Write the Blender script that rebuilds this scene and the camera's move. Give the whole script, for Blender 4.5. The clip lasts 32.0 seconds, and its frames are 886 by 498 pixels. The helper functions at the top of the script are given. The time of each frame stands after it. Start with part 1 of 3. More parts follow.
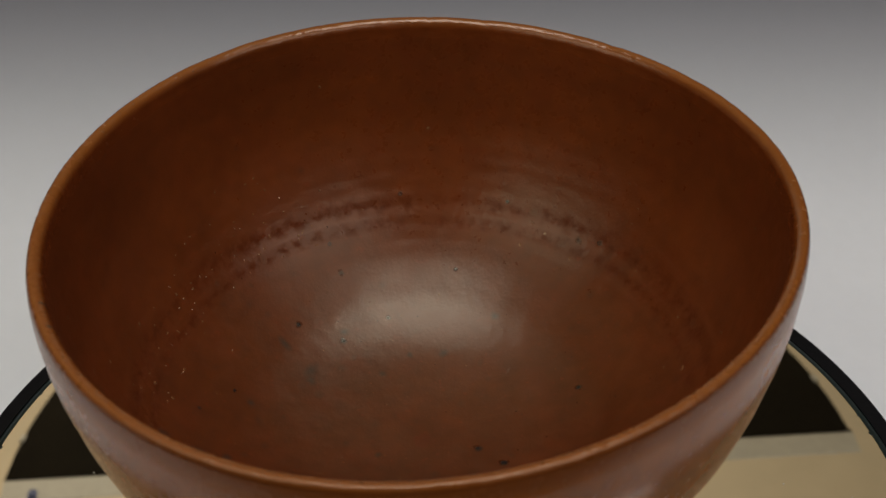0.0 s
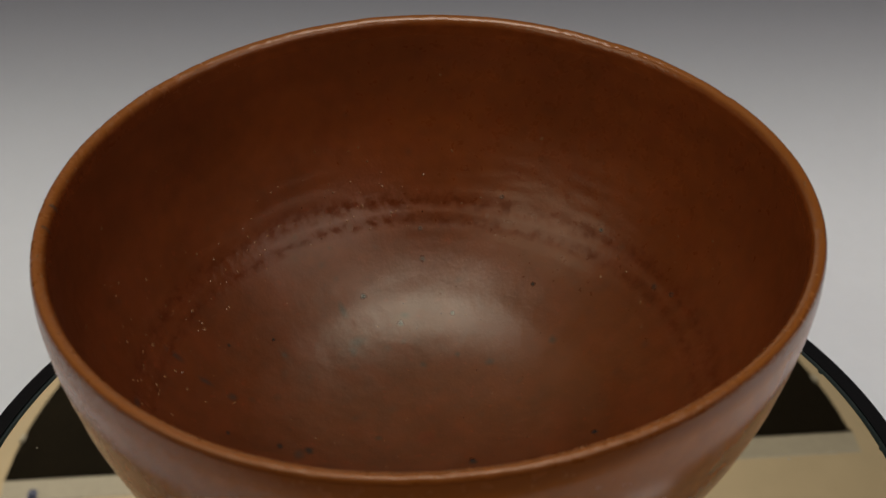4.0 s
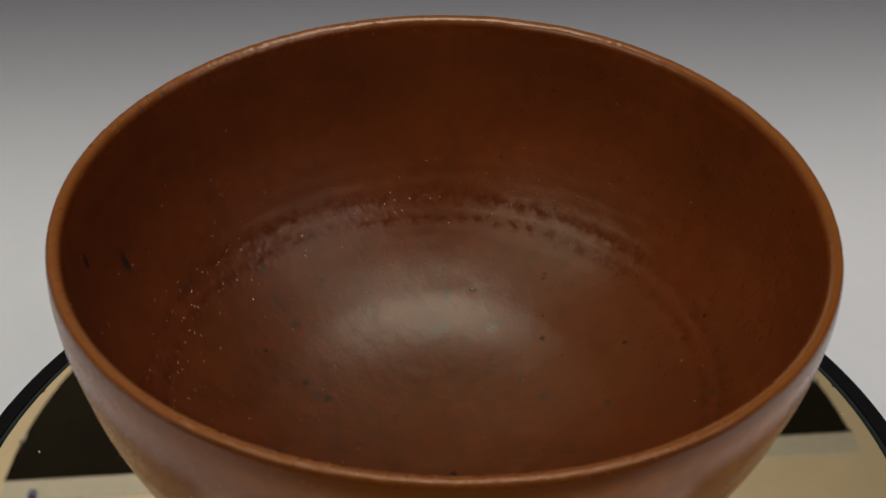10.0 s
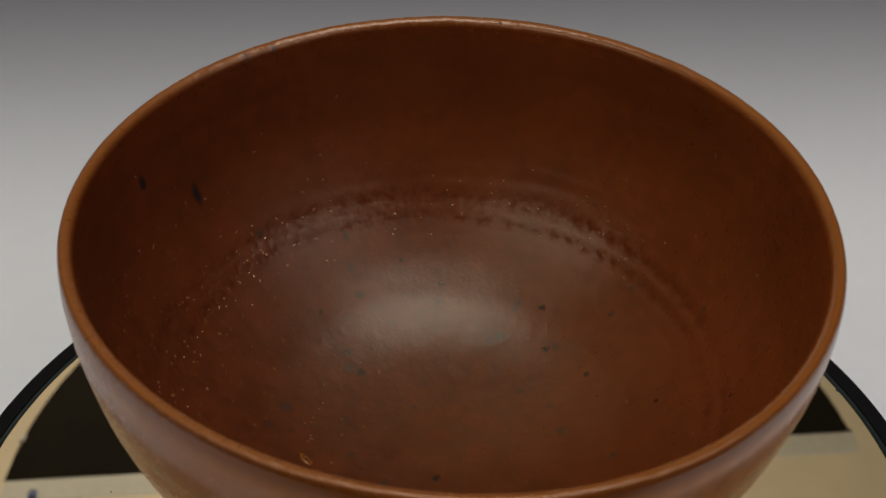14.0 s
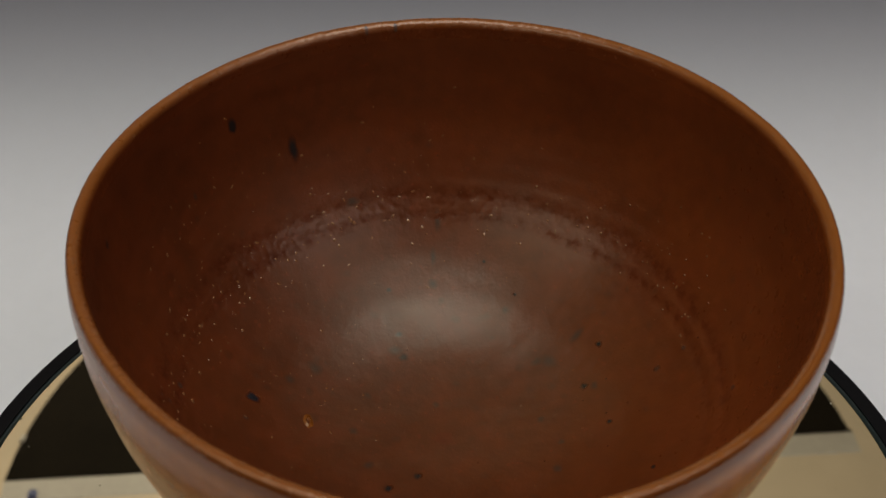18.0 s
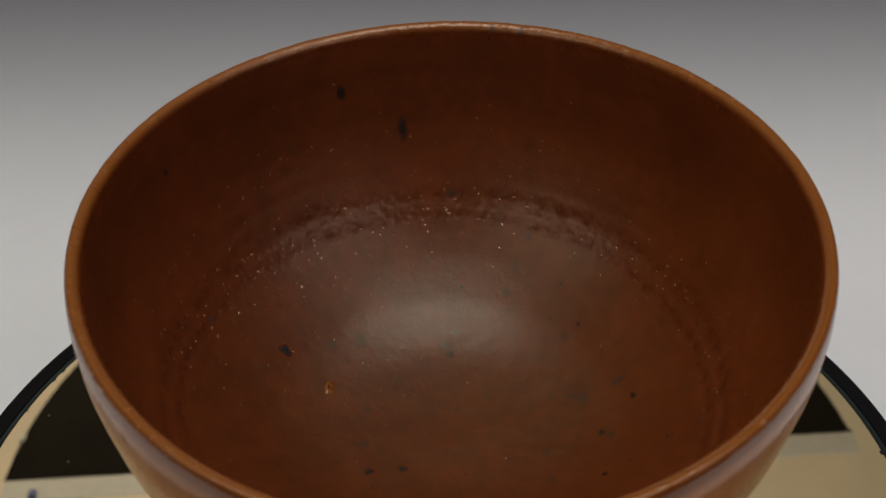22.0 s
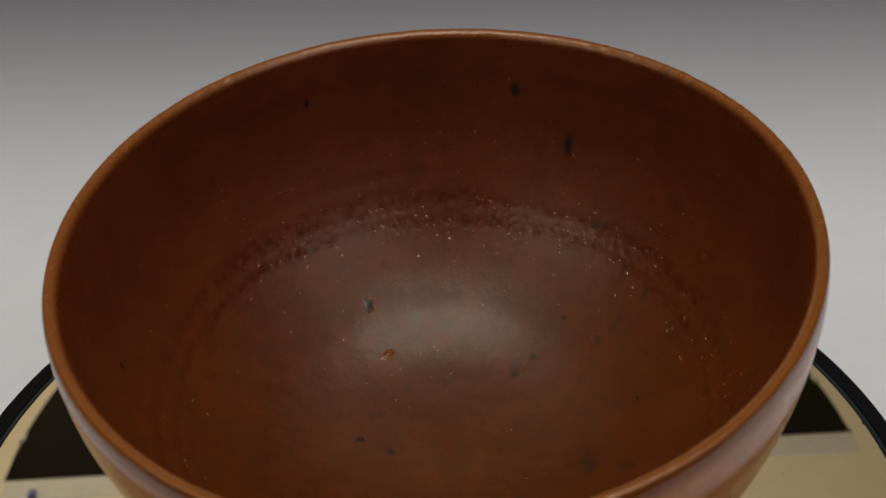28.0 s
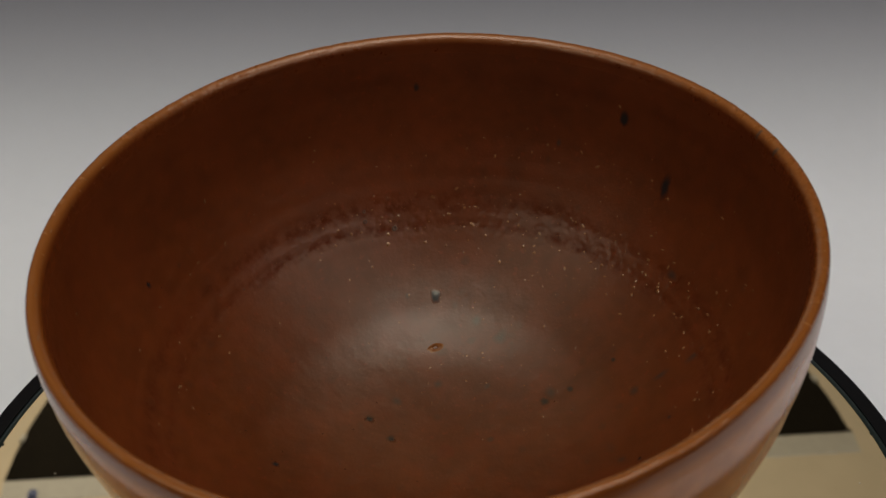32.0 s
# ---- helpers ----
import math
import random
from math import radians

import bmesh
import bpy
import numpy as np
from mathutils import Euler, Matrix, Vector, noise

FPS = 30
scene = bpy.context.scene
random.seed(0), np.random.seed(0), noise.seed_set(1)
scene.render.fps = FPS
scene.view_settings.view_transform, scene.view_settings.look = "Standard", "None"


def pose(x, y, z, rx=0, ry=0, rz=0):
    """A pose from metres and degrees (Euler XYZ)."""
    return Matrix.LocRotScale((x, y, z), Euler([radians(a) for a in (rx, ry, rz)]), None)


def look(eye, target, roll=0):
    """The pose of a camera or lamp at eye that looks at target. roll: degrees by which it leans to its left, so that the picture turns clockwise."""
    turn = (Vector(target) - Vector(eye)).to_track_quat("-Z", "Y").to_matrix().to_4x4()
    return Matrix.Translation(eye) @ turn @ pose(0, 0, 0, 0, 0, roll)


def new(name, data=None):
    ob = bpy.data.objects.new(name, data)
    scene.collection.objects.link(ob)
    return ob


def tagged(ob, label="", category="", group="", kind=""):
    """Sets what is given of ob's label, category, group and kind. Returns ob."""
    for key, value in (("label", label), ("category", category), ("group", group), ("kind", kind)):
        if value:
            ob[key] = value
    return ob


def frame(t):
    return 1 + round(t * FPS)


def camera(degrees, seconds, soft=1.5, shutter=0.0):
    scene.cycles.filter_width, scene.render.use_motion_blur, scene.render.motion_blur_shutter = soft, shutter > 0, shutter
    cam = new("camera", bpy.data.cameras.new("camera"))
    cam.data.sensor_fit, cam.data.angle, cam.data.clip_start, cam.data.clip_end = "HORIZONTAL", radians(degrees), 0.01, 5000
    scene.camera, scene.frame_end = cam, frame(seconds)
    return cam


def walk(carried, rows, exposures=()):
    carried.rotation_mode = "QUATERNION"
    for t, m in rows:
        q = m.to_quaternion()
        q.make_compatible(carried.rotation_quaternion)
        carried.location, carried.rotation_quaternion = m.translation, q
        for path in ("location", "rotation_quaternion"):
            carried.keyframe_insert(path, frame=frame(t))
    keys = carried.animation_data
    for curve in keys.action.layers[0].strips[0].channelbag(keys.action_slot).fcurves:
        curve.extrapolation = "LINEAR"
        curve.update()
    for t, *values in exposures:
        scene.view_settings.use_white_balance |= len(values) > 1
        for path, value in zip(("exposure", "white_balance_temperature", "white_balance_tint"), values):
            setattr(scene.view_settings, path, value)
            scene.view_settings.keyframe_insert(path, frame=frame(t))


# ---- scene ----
# One bowl turning on a mirror-topped turntable, in front of a graduated paper sweep.
# The camera stands still.
EYE = Vector((0.0, -0.1826, 0.2434))
PITCH, YAW, ROLL = radians(38.39), radians(0.7355), -0.964
AIM = EYE + Vector((math.sin(YAW) * math.cos(PITCH), math.cos(YAW) * math.cos(PITCH), -math.sin(PITCH)))
SPIN = -5.789          # degrees a second, about the turntable's axis
TOP = 0.030            # height of the mirror above the table
cam = camera(36.03, 32.0, soft=1.5)
cam.data.dof.use_dof, cam.data.dof.focus_distance, cam.data.dof.aperture_fstop = True, 0.282, 38.0
walk(cam, [(0, look(EYE, AIM, ROLL)), (32, look(EYE, AIM, ROLL))])

# ---- light ----
scene.view_settings.exposure = 0.0
world = bpy.data.worlds.new("dim_room")
scene.world = world
world.use_nodes = True
world.node_tree.nodes["Background"].inputs[0].default_value = (0.9, 0.95, 1.0, 1)
world.node_tree.nodes["Background"].inputs[1].default_value = 0.02


def area(name, m, width, height, watts, colour):
    data = bpy.data.lights.new(name, "AREA")
    data.shape, data.size, data.size_y, data.energy, data.color = "RECTANGLE", width, height, watts, colour
    ob = new(name, data)
    ob.matrix_world = m
    return ob


TOP_LAMP = (0.045, 0.03, 0.98)
SIDE_LAMP = (0.46, -0.35, 0.61)
BOWL_MID = (0, 0, 0.07)
area("overhead_lamp", look(TOP_LAMP, (0.045, 0.03, 0)), 0.56, 0.44, 4.6, (0.96, 0.98, 1.0))
area("side_lamp", look((-SIDE_LAMP[0], *SIDE_LAMP[1:]), BOWL_MID), 0.60, 0.44, 1.19, (1.0, 0.98, 0.86))
area("side_lamp", look(SIDE_LAMP, BOWL_MID), 0.60, 0.44, 1.30, (1.0, 0.935, 0.92))


# unseen fill lamp behind the sweep, added to brighten the ceiling
CEILING_FILL = (-0.38, 1.55, -0.15)
area("ceiling_fill_lamp", look(CEILING_FILL, (-0.50, 1.60, 1.8)), 0.25, 0.25, 29.0, (1.0, 0.93, 0.78))


# ---- materials ----
def material(name, colour, rough=0.5, metal=0.0, spread=0.12, scale=60.0, bump=0.0, bump_scale=400.0):
    """A surface with colour drift at two scales and fine relief."""
    m = bpy.data.materials.new(name)
    m.use_nodes = True
    nodes, links = m.node_tree.nodes, m.node_tree.links
    b = nodes["Principled BSDF"]
    b.inputs["Roughness"].default_value = rough
    b.inputs["Metallic"].default_value = metal
    co = nodes.new("ShaderNodeTexCoord")
    big, fine = nodes.new("ShaderNodeTexNoise"), nodes.new("ShaderNodeTexNoise")
    big.inputs["Scale"].default_value, big.inputs["Detail"].default_value = scale, 3
    fine.inputs["Scale"].default_value, fine.inputs["Detail"].default_value = scale * 7, 4
    links.new(co.outputs["Object"], big.inputs["Vector"])
    links.new(co.outputs["Object"], fine.inputs["Vector"])
    add = nodes.new("ShaderNodeMath")
    add.operation = "ADD"
    links.new(big.outputs["Fac"], add.inputs[0])
    links.new(fine.outputs["Fac"], add.inputs[1])
    ramp = nodes.new("ShaderNodeMapRange")
    ramp.inputs["From Min"].default_value, ramp.inputs["From Max"].default_value = 0.6, 1.4
    ramp.inputs["To Min"].default_value, ramp.inputs["To Max"].default_value = 1 - spread, 1 + spread
    links.new(add.outputs[0], ramp.inputs["Value"])
    mul = nodes.new("ShaderNodeVectorMath")
    mul.operation = "SCALE"
    mul.inputs[0].default_value = colour
    links.new(ramp.outputs[0], mul.inputs["Scale"])
    links.new(mul.outputs[0], b.inputs["Base Color"])
    if bump:
        grain = nodes.new("ShaderNodeTexNoise")
        grain.inputs["Scale"].default_value, grain.inputs["Detail"].default_value = bump_scale, 4
        links.new(co.outputs["Object"], grain.inputs["Vector"])
        bm_node = nodes.new("ShaderNodeBump")
        bm_node.inputs["Strength"].default_value, bm_node.inputs["Distance"].default_value = bump, 0.001
        links.new(grain.outputs["Fac"], bm_node.inputs["Height"])
        links.new(bm_node.outputs[0], b.inputs["Normal"])
    return m


def blend_into(m, factor, colour):
    """Mixes the base colour towards a colour by a factor."""
    nodes, links = m.node_tree.nodes, m.node_tree.links
    b = nodes["Principled BSDF"]
    mix = nodes.new("ShaderNodeMix")
    mix.data_type = "RGBA"
    links.new(factor, mix.inputs["Factor"])
    links.new(b.inputs["Base Color"].links[0].from_socket, mix.inputs["A"])
    mix.inputs["B"].default_value = (*colour, 1)
    links.new(mix.outputs["Result"], b.inputs["Base Color"])


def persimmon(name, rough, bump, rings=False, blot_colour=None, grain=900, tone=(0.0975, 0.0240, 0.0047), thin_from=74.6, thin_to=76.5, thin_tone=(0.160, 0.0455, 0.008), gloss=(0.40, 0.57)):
    """Brown glaze that breaks to orange where it runs thin over the lip."""
    m = material(name, tone, rough, spread=0.25, scale=45, bump=bump, bump_scale=grain)
    nodes, links = m.node_tree.nodes, m.node_tree.links
    b = nodes["Principled BSDF"]
    split = nodes.new("ShaderNodeSeparateXYZ")
    links.new(nodes["Texture Coordinate"].outputs["Object"], split.inputs[0])
    thin = nodes.new("ShaderNodeMapRange")
    thin.interpolation_type = "SMOOTHSTEP"
    thin.inputs["From Min"].default_value, thin.inputs["From Max"].default_value = thin_from, thin_to
    thrown = nodes.new("ShaderNodeAttribute")
    thrown.attribute_name = "height"     # millimetres above the foot, before the bowl warped
    links.new(thrown.outputs["Fac"], thin.inputs["Value"])
    mix = nodes.new("ShaderNodeMix")
    mix.data_type = "RGBA"
    links.new(thin.outputs[0], mix.inputs["Factor"])
    # the firing left one side of the bowl redder and lighter, the other darker
    flame = nodes.new("ShaderNodeVectorMath")
    flame.operation = "DOT_PRODUCT"
    flame.inputs[1].default_value = (0.17 / 0.06, 0.98 / 0.06, 0)
    links.new(nodes["Texture Coordinate"].outputs["Object"], flame.inputs[0])
    tone = nodes.new("ShaderNodeMix")
    tone.data_type = "RGBA"
    side = nodes.new("ShaderNodeMapRange")
    side.inputs["From Min"].default_value, side.inputs["From Max"].default_value = -1.0, 1.0
    links.new(flame.outputs["Value"], side.inputs["Value"])
    links.new(side.outputs[0], tone.inputs["Factor"])
    tone.inputs["A"].default_value, tone.inputs["B"].default_value = (0.88, 0.71, 0.65, 1), (1.55, 1.44, 1.33, 1)
    fired = nodes.new("ShaderNodeVectorMath")
    fired.operation = "MULTIPLY"
    links.new(b.inputs["Base Color"].links[0].from_socket, fired.inputs[0])
    links.new(tone.outputs["Result"], fired.inputs[1])
    # the floor's colour is set darker than the wall's
    floor_mask = nodes.new("ShaderNodeMapRange")
    floor_mask.interpolation_type = "SMOOTHSTEP"
    floor_mask.inputs["From Min"].default_value, floor_mask.inputs["From Max"].default_value = 0.022, 0.050
    links.new(split.outputs["Z"], floor_mask.inputs["Value"])
    deep = nodes.new("ShaderNodeMix")
    deep.data_type = "RGBA"
    links.new(floor_mask.outputs[0], deep.inputs["Factor"])
    deep.inputs["A"].default_value, deep.inputs["B"].default_value = (0.615, 0.545, 0.39, 1), (0.88, 0.81, 0.78, 1)
    floor_toned = nodes.new("ShaderNodeVectorMath")
    floor_toned.operation = "MULTIPLY"
    links.new(fired.outputs[0], floor_toned.inputs[0])
    links.new(deep.outputs["Result"], floor_toned.inputs[1])
    links.new(floor_toned.outputs[0], mix.inputs["A"])
    mix.inputs["B"].default_value = (*thin_tone, 1)
    links.new(mix.outputs["Result"], b.inputs["Base Color"])
    shine = nodes.new("ShaderNodeMapRange")
    shine.inputs["To Min"].default_value, shine.inputs["To Max"].default_value = gloss
    links.new(side.outputs[0], shine.inputs["Value"])
    links.new(shine.outputs[0], b.inputs["Specular IOR Level"])
    b.inputs["Specular Tint"].default_value = (1.0, 0.87, 0.63, 1)
    wear = nodes.new("ShaderNodeTexNoise")
    wear.inputs["Scale"].default_value, wear.inputs["Detail"].default_value = 520, 6
    links.new(nodes["Texture Coordinate"].outputs["Object"], wear.inputs["Vector"])
    sheen = nodes.new("ShaderNodeMapRange")
    sheen.inputs["From Min"].default_value, sheen.inputs["From Max"].default_value = 0.3, 0.7
    sheen.inputs["To Min"].default_value, sheen.inputs["To Max"].default_value = rough - 0.035, rough + 0.05
    links.new(wear.outputs["Fac"], sheen.inputs["Value"])
    # and the darker side duller
    dull = nodes.new("ShaderNodeMath")
    dull.operation = "MULTIPLY_ADD"
    dull.inputs[1].default_value = -0.34 * rough
    links.new(side.outputs[0], dull.inputs[0])
    links.new(sheen.outputs[0], dull.inputs[2])
    links.new(dull.outputs[0], b.inputs["Roughness"])
    if rings:
        dark_rings(m)
    if blot_colour:
        density = nodes.new("ShaderNodeAttribute")
        density.attribute_name = "iron"
        blend_into(m, density.outputs["Fac"], blot_colour)
    return m


RING_OFF = (0.05, -0.85)     # the throwing rings stand a little off the bowl's axis, in millimetres


def dark_rings(m):
    """Broken chains of dark mottling in the throwing rings, partly painted furrow shade."""
    nodes, links = m.node_tree.nodes, m.node_tree.links
    co = nodes["Texture Coordinate"].outputs["Object"]

    def math_node(kind, a, b_value=None, clamp=False):
        n = nodes.new("ShaderNodeMath")
        n.operation, n.use_clamp = kind, clamp
        for k, v in enumerate((a, b_value)):
            if v is None:
                continue
            if isinstance(v, (int, float)):
                n.inputs[k].default_value = v
            else:
                links.new(v, n.inputs[k])
        return n.outputs[0]

    thrown = nodes.new("ShaderNodeAttribute")
    thrown.attribute_name = "radius"     # millimetres from the middle of the throwing rings
    drift = nodes.new("ShaderNodeTexNoise")
    drift.inputs["Scale"].default_value = 40
    links.new(co, drift.inputs["Vector"])
    radius = math_node("ADD", thrown.outputs["Fac"], math_node("MULTIPLY", math_node("SUBTRACT", drift.outputs["Fac"], 0.5), 1.6))
    total = None
    for centre, width in ((49.0, 1.15), (51.75, 1.5)):
        away = math_node("ABSOLUTE", math_node("SUBTRACT", radius, centre))
        band = math_node("SUBTRACT", 1.0, math_node("DIVIDE", away, width), True)
        total = band if total is None else math_node("MAXIMUM", total, band)
    clots = nodes.new("ShaderNodeTexNoise")
    clots.inputs["Scale"].default_value, clots.inputs["Detail"].default_value = 470, 5
    links.new(co, clots.inputs["Vector"])
    broken = nodes.new("ShaderNodeMapRange")
    broken.interpolation_type = "SMOOTHSTEP"
    broken.inputs["From Min"].default_value, broken.inputs["From Max"].default_value = 0.40, 0.66
    broken.inputs["To Min"].default_value = 0.20
    links.new(clots.outputs["Fac"], broken.inputs["Value"])
    stretches = nodes.new("ShaderNodeTexNoise")
    stretches.inputs["Scale"].default_value, stretches.inputs["Detail"].default_value = 55, 2
    links.new(co, stretches.inputs["Vector"])
    strong = nodes.new("ShaderNodeMapRange")
    strong.inputs["From Min"].default_value, strong.inputs["From Max"].default_value = 0.36, 0.60
    strong.inputs["To Min"].default_value = 0.6
    links.new(stretches.outputs["Fac"], strong.inputs["Value"])
    clot = math_node("MULTIPLY", math_node("MULTIPLY", math_node("POWER", total, 0.7), broken.outputs[0]), strong.outputs[0])
    blend_into(m, math_node("MULTIPLY", clot, 0.38), (0.028, 0.008, 0.007))
    # the clots are duller than the glaze round them
    b = nodes["Principled BSDF"]
    links.new(math_node("MULTIPLY", math_node("SUBTRACT", 1.0, math_node("MULTIPLY", clot, 0.95)), b.inputs["Specular IOR Level"].links[0].from_socket), b.inputs["Specular IOR Level"])
    # a thin glassy skin over it, broken by the clots
    skin = nodes.new("ShaderNodeMapRange")
    skin.inputs["From Min"].default_value, skin.inputs["From Max"].default_value = 0.35, 0.65
    skin.inputs["To Min"].default_value, skin.inputs["To Max"].default_value = 0.01, 0.09
    links.new(drift.outputs["Fac"], skin.inputs["Value"])
    # thicker between the rings
    zone = math_node("SUBTRACT", 1.0, math_node("DIVIDE", math_node("ABSOLUTE", math_node("SUBTRACT", radius, 50.0)), 3.6), True)
    glassy = math_node("ADD", skin.outputs[0], math_node("MULTIPLY", zone, 0.13))
    links.new(math_node("MULTIPLY", glassy, math_node("SUBTRACT", 1.0, clot, True)), b.inputs["Coat Weight"])
    b.inputs["Coat Roughness"].default_value = 0.20
    b.inputs["Coat Tint"].default_value = (1.0, 0.92, 0.82, 1)
    links.new(b.inputs["Normal"].links[0].from_socket, b.inputs["Coat Normal"])
    # patches where the glaze broke redder
    patch = nodes.new("ShaderNodeTexNoise")
    patch.inputs["Scale"].default_value, patch.inputs["Detail"].default_value = 150, 5
    links.new(co, patch.inputs["Vector"])
    redder = nodes.new("ShaderNodeMapRange")
    redder.inputs["From Min"].default_value, redder.inputs["From Max"].default_value = 0.46, 0.66
    links.new(patch.outputs["Fac"], redder.inputs["Value"])
    blend_into(m, math_node("MULTIPLY", redder.outputs[0], 0.20), (0.135, 0.022, 0.005))
    # small red flecks
    fleck = nodes.new("ShaderNodeTexNoise")
    fleck.inputs["Scale"].default_value, fleck.inputs["Detail"].default_value = 700, 2
    links.new(co, fleck.inputs["Vector"])
    few = nodes.new("ShaderNodeMapRange")
    few.inputs["From Min"].default_value, few.inputs["From Max"].default_value = 0.64, 0.74
    links.new(fleck.outputs["Fac"], few.inputs["Value"])
    blend_into(m, math_node("MULTIPLY", few.outputs[0], 0.22), (0.19, 0.026, 0.006))


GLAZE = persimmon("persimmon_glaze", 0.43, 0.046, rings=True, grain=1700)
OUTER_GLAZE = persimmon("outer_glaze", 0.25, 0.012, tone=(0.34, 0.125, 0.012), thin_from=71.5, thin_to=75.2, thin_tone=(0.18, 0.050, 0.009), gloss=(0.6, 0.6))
OUTER_GLAZE.node_tree.nodes["Principled BSDF"].inputs["Specular Tint"].default_value = (1.0, 0.64, 0.42, 1)
LIP_GLAZE = persimmon("thin_lip_glaze", 0.30, 0.15, grain=750, thin_from=75.2, thin_to=76.8, tone=(0.092, 0.0225, 0.0045), thin_tone=(0.175, 0.049, 0.006), gloss=(0.72, 0.72))
LIP_GLAZE.node_tree.nodes["Principled BSDF"].inputs["Specular Tint"].default_value = (1.0, 0.77, 0.58, 1)
CRATER_GLAZE = persimmon("crater_glaze", 0.25, 0.03, tone=(0.23, 0.085, 0.016))
RED_GLAZE = persimmon("red_glaze", 0.42, 0.03, tone=(0.112, 0.022, 0.0045))
BEAD = persimmon("iron_bead_glaze", 0.24, 0.01, blot_colour=(0.010, 0.011, 0.014), gloss=(0.45, 0.45))
IRON = persimmon("iron_spot_glaze", 0.33, 0.02, blot_colour=(0.010, 0.008, 0.008))
SMEAR = persimmon("iron_smear_glaze", 0.40, 0.045, grain=2300, blot_colour=(0.036, 0.017, 0.011))
CLAY = material("bare_clay", (0.20, 0.12, 0.07), 0.8, spread=0.2, scale=200, bump=0.3, bump_scale=1500)
PALE = material("burst_bubble", (0.155, 0.062, 0.023), 0.13, spread=0.4, scale=900)
PALE.node_tree.nodes["Principled BSDF"].inputs["Specular IOR Level"].default_value = 0.9
PALE.node_tree.nodes["Principled BSDF"].inputs["Specular Tint"].default_value = (1.0, 0.78, 0.56, 1)
MIRROR = material("mirror_silver", (0.80, 0.79, 0.76), 0.010, metal=1.0, spread=0.01)
BLACK_GLASS = material("dark_green_glass_edge", (0.006, 0.013, 0.010), 0.3, spread=0.2)
BLACK_PLASTIC = material("black_plastic", (0.005, 0.005, 0.006), 0.4, spread=0.15, bump=0.1, bump_scale=900)
BLACK_PLASTIC.node_tree.nodes["Principled BSDF"].inputs["Specular IOR Level"].default_value = 0.08
BLACK_CLOTH = material("black_cloth", (0.012, 0.009, 0.005), 0.95, spread=0.3, scale=20)
BLACK_CLOTH.node_tree.nodes["Principled BSDF"].inputs["Specular IOR Level"].default_value = 0.05
GREY_WALL = material("grey_wall_paint", (0.34, 0.33, 0.32), 0.85, spread=0.08, scale=2)
CREAM = material("cream_paint", (0.62, 0.50, 0.33), 0.8, spread=0.06, scale=2)
PALE_BATTEN = material("pale_batten", (0.50, 0.45, 0.35), 0.7, spread=0.08, scale=20)
BLUE = material("blue_clip_plastic", (0.03, 0.04, 0.13), 0.4)
WOOD = material("table_wood", (0.10, 0.062, 0.035), 0.5, spread=0.2, scale=8, bump=0.1)
FLOORING = material("floor_boards", (0.22, 0.15, 0.09), 0.5, spread=0.2, scale=6)
STEEL = material("lamp_steel", (0.5, 0.5, 0.5), 0.3, metal=1.0)


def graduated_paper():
    """Backdrop paper whose colour goes from white to grey along its length."""
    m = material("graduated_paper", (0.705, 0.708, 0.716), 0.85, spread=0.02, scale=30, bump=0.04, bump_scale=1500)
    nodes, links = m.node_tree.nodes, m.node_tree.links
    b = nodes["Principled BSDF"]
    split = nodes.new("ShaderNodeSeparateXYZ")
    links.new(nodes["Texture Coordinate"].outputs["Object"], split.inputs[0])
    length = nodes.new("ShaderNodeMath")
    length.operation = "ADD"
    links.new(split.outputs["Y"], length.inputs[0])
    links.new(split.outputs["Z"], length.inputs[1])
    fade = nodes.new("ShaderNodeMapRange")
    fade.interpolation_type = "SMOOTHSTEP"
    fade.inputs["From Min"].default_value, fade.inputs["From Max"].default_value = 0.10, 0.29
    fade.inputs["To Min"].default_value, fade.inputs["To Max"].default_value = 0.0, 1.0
    # the fade also runs slightly from left to right
    slanted = nodes.new("ShaderNodeMath")
    slanted.operation = "MULTIPLY_ADD"
    slanted.inputs[1].default_value = 0.02
    links.new(split.outputs["X"], slanted.inputs[0])
    links.new(length.outputs[0], slanted.inputs[2])
    links.new(slanted.outputs[0], fade.inputs["Value"])
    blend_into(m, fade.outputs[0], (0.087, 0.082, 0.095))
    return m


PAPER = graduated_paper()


# ---- mesh helpers ----
def part(name, bm, mat, parent=None, label="", smooth=True):
    """Links a bmesh as one mesh object, under a thing or a part if one is given."""
    me = bpy.data.meshes.new(name)
    bmesh.ops.recalc_face_normals(bm, faces=bm.faces)
    bm.to_mesh(me)
    bm.free()
    me.materials.append(mat)
    for poly in me.polygons:
        poly.use_smooth = smooth
    if smooth:
        me.set_sharp_from_angle(angle=radians(40))
    ob = new(name, me)
    if parent:
        ob.parent = parent
    return tagged(ob, label)


def box(size, at=(0, 0, 0), bevel=0.0):
    bm = bmesh.new()
    bmesh.ops.create_cube(bm, size=1, matrix=Matrix.Translation(at) @ Matrix.Diagonal((*size, 1)))
    if bevel:
        bmesh.ops.bevel(bm, geom=bm.edges[:], offset=bevel, segments=2, affect="EDGES")
    return bm


def rod(a, b, radius, sides=16):
    a, b = Vector(a), Vector(b)
    bm = bmesh.new()
    m = Matrix.Translation((a + b) / 2) @ (b - a).to_track_quat("Z", "Y").to_matrix().to_4x4()
    bmesh.ops.create_cone(bm, cap_ends=True, segments=sides, radius1=radius, radius2=radius, depth=(b - a).length, matrix=m)
    return bm


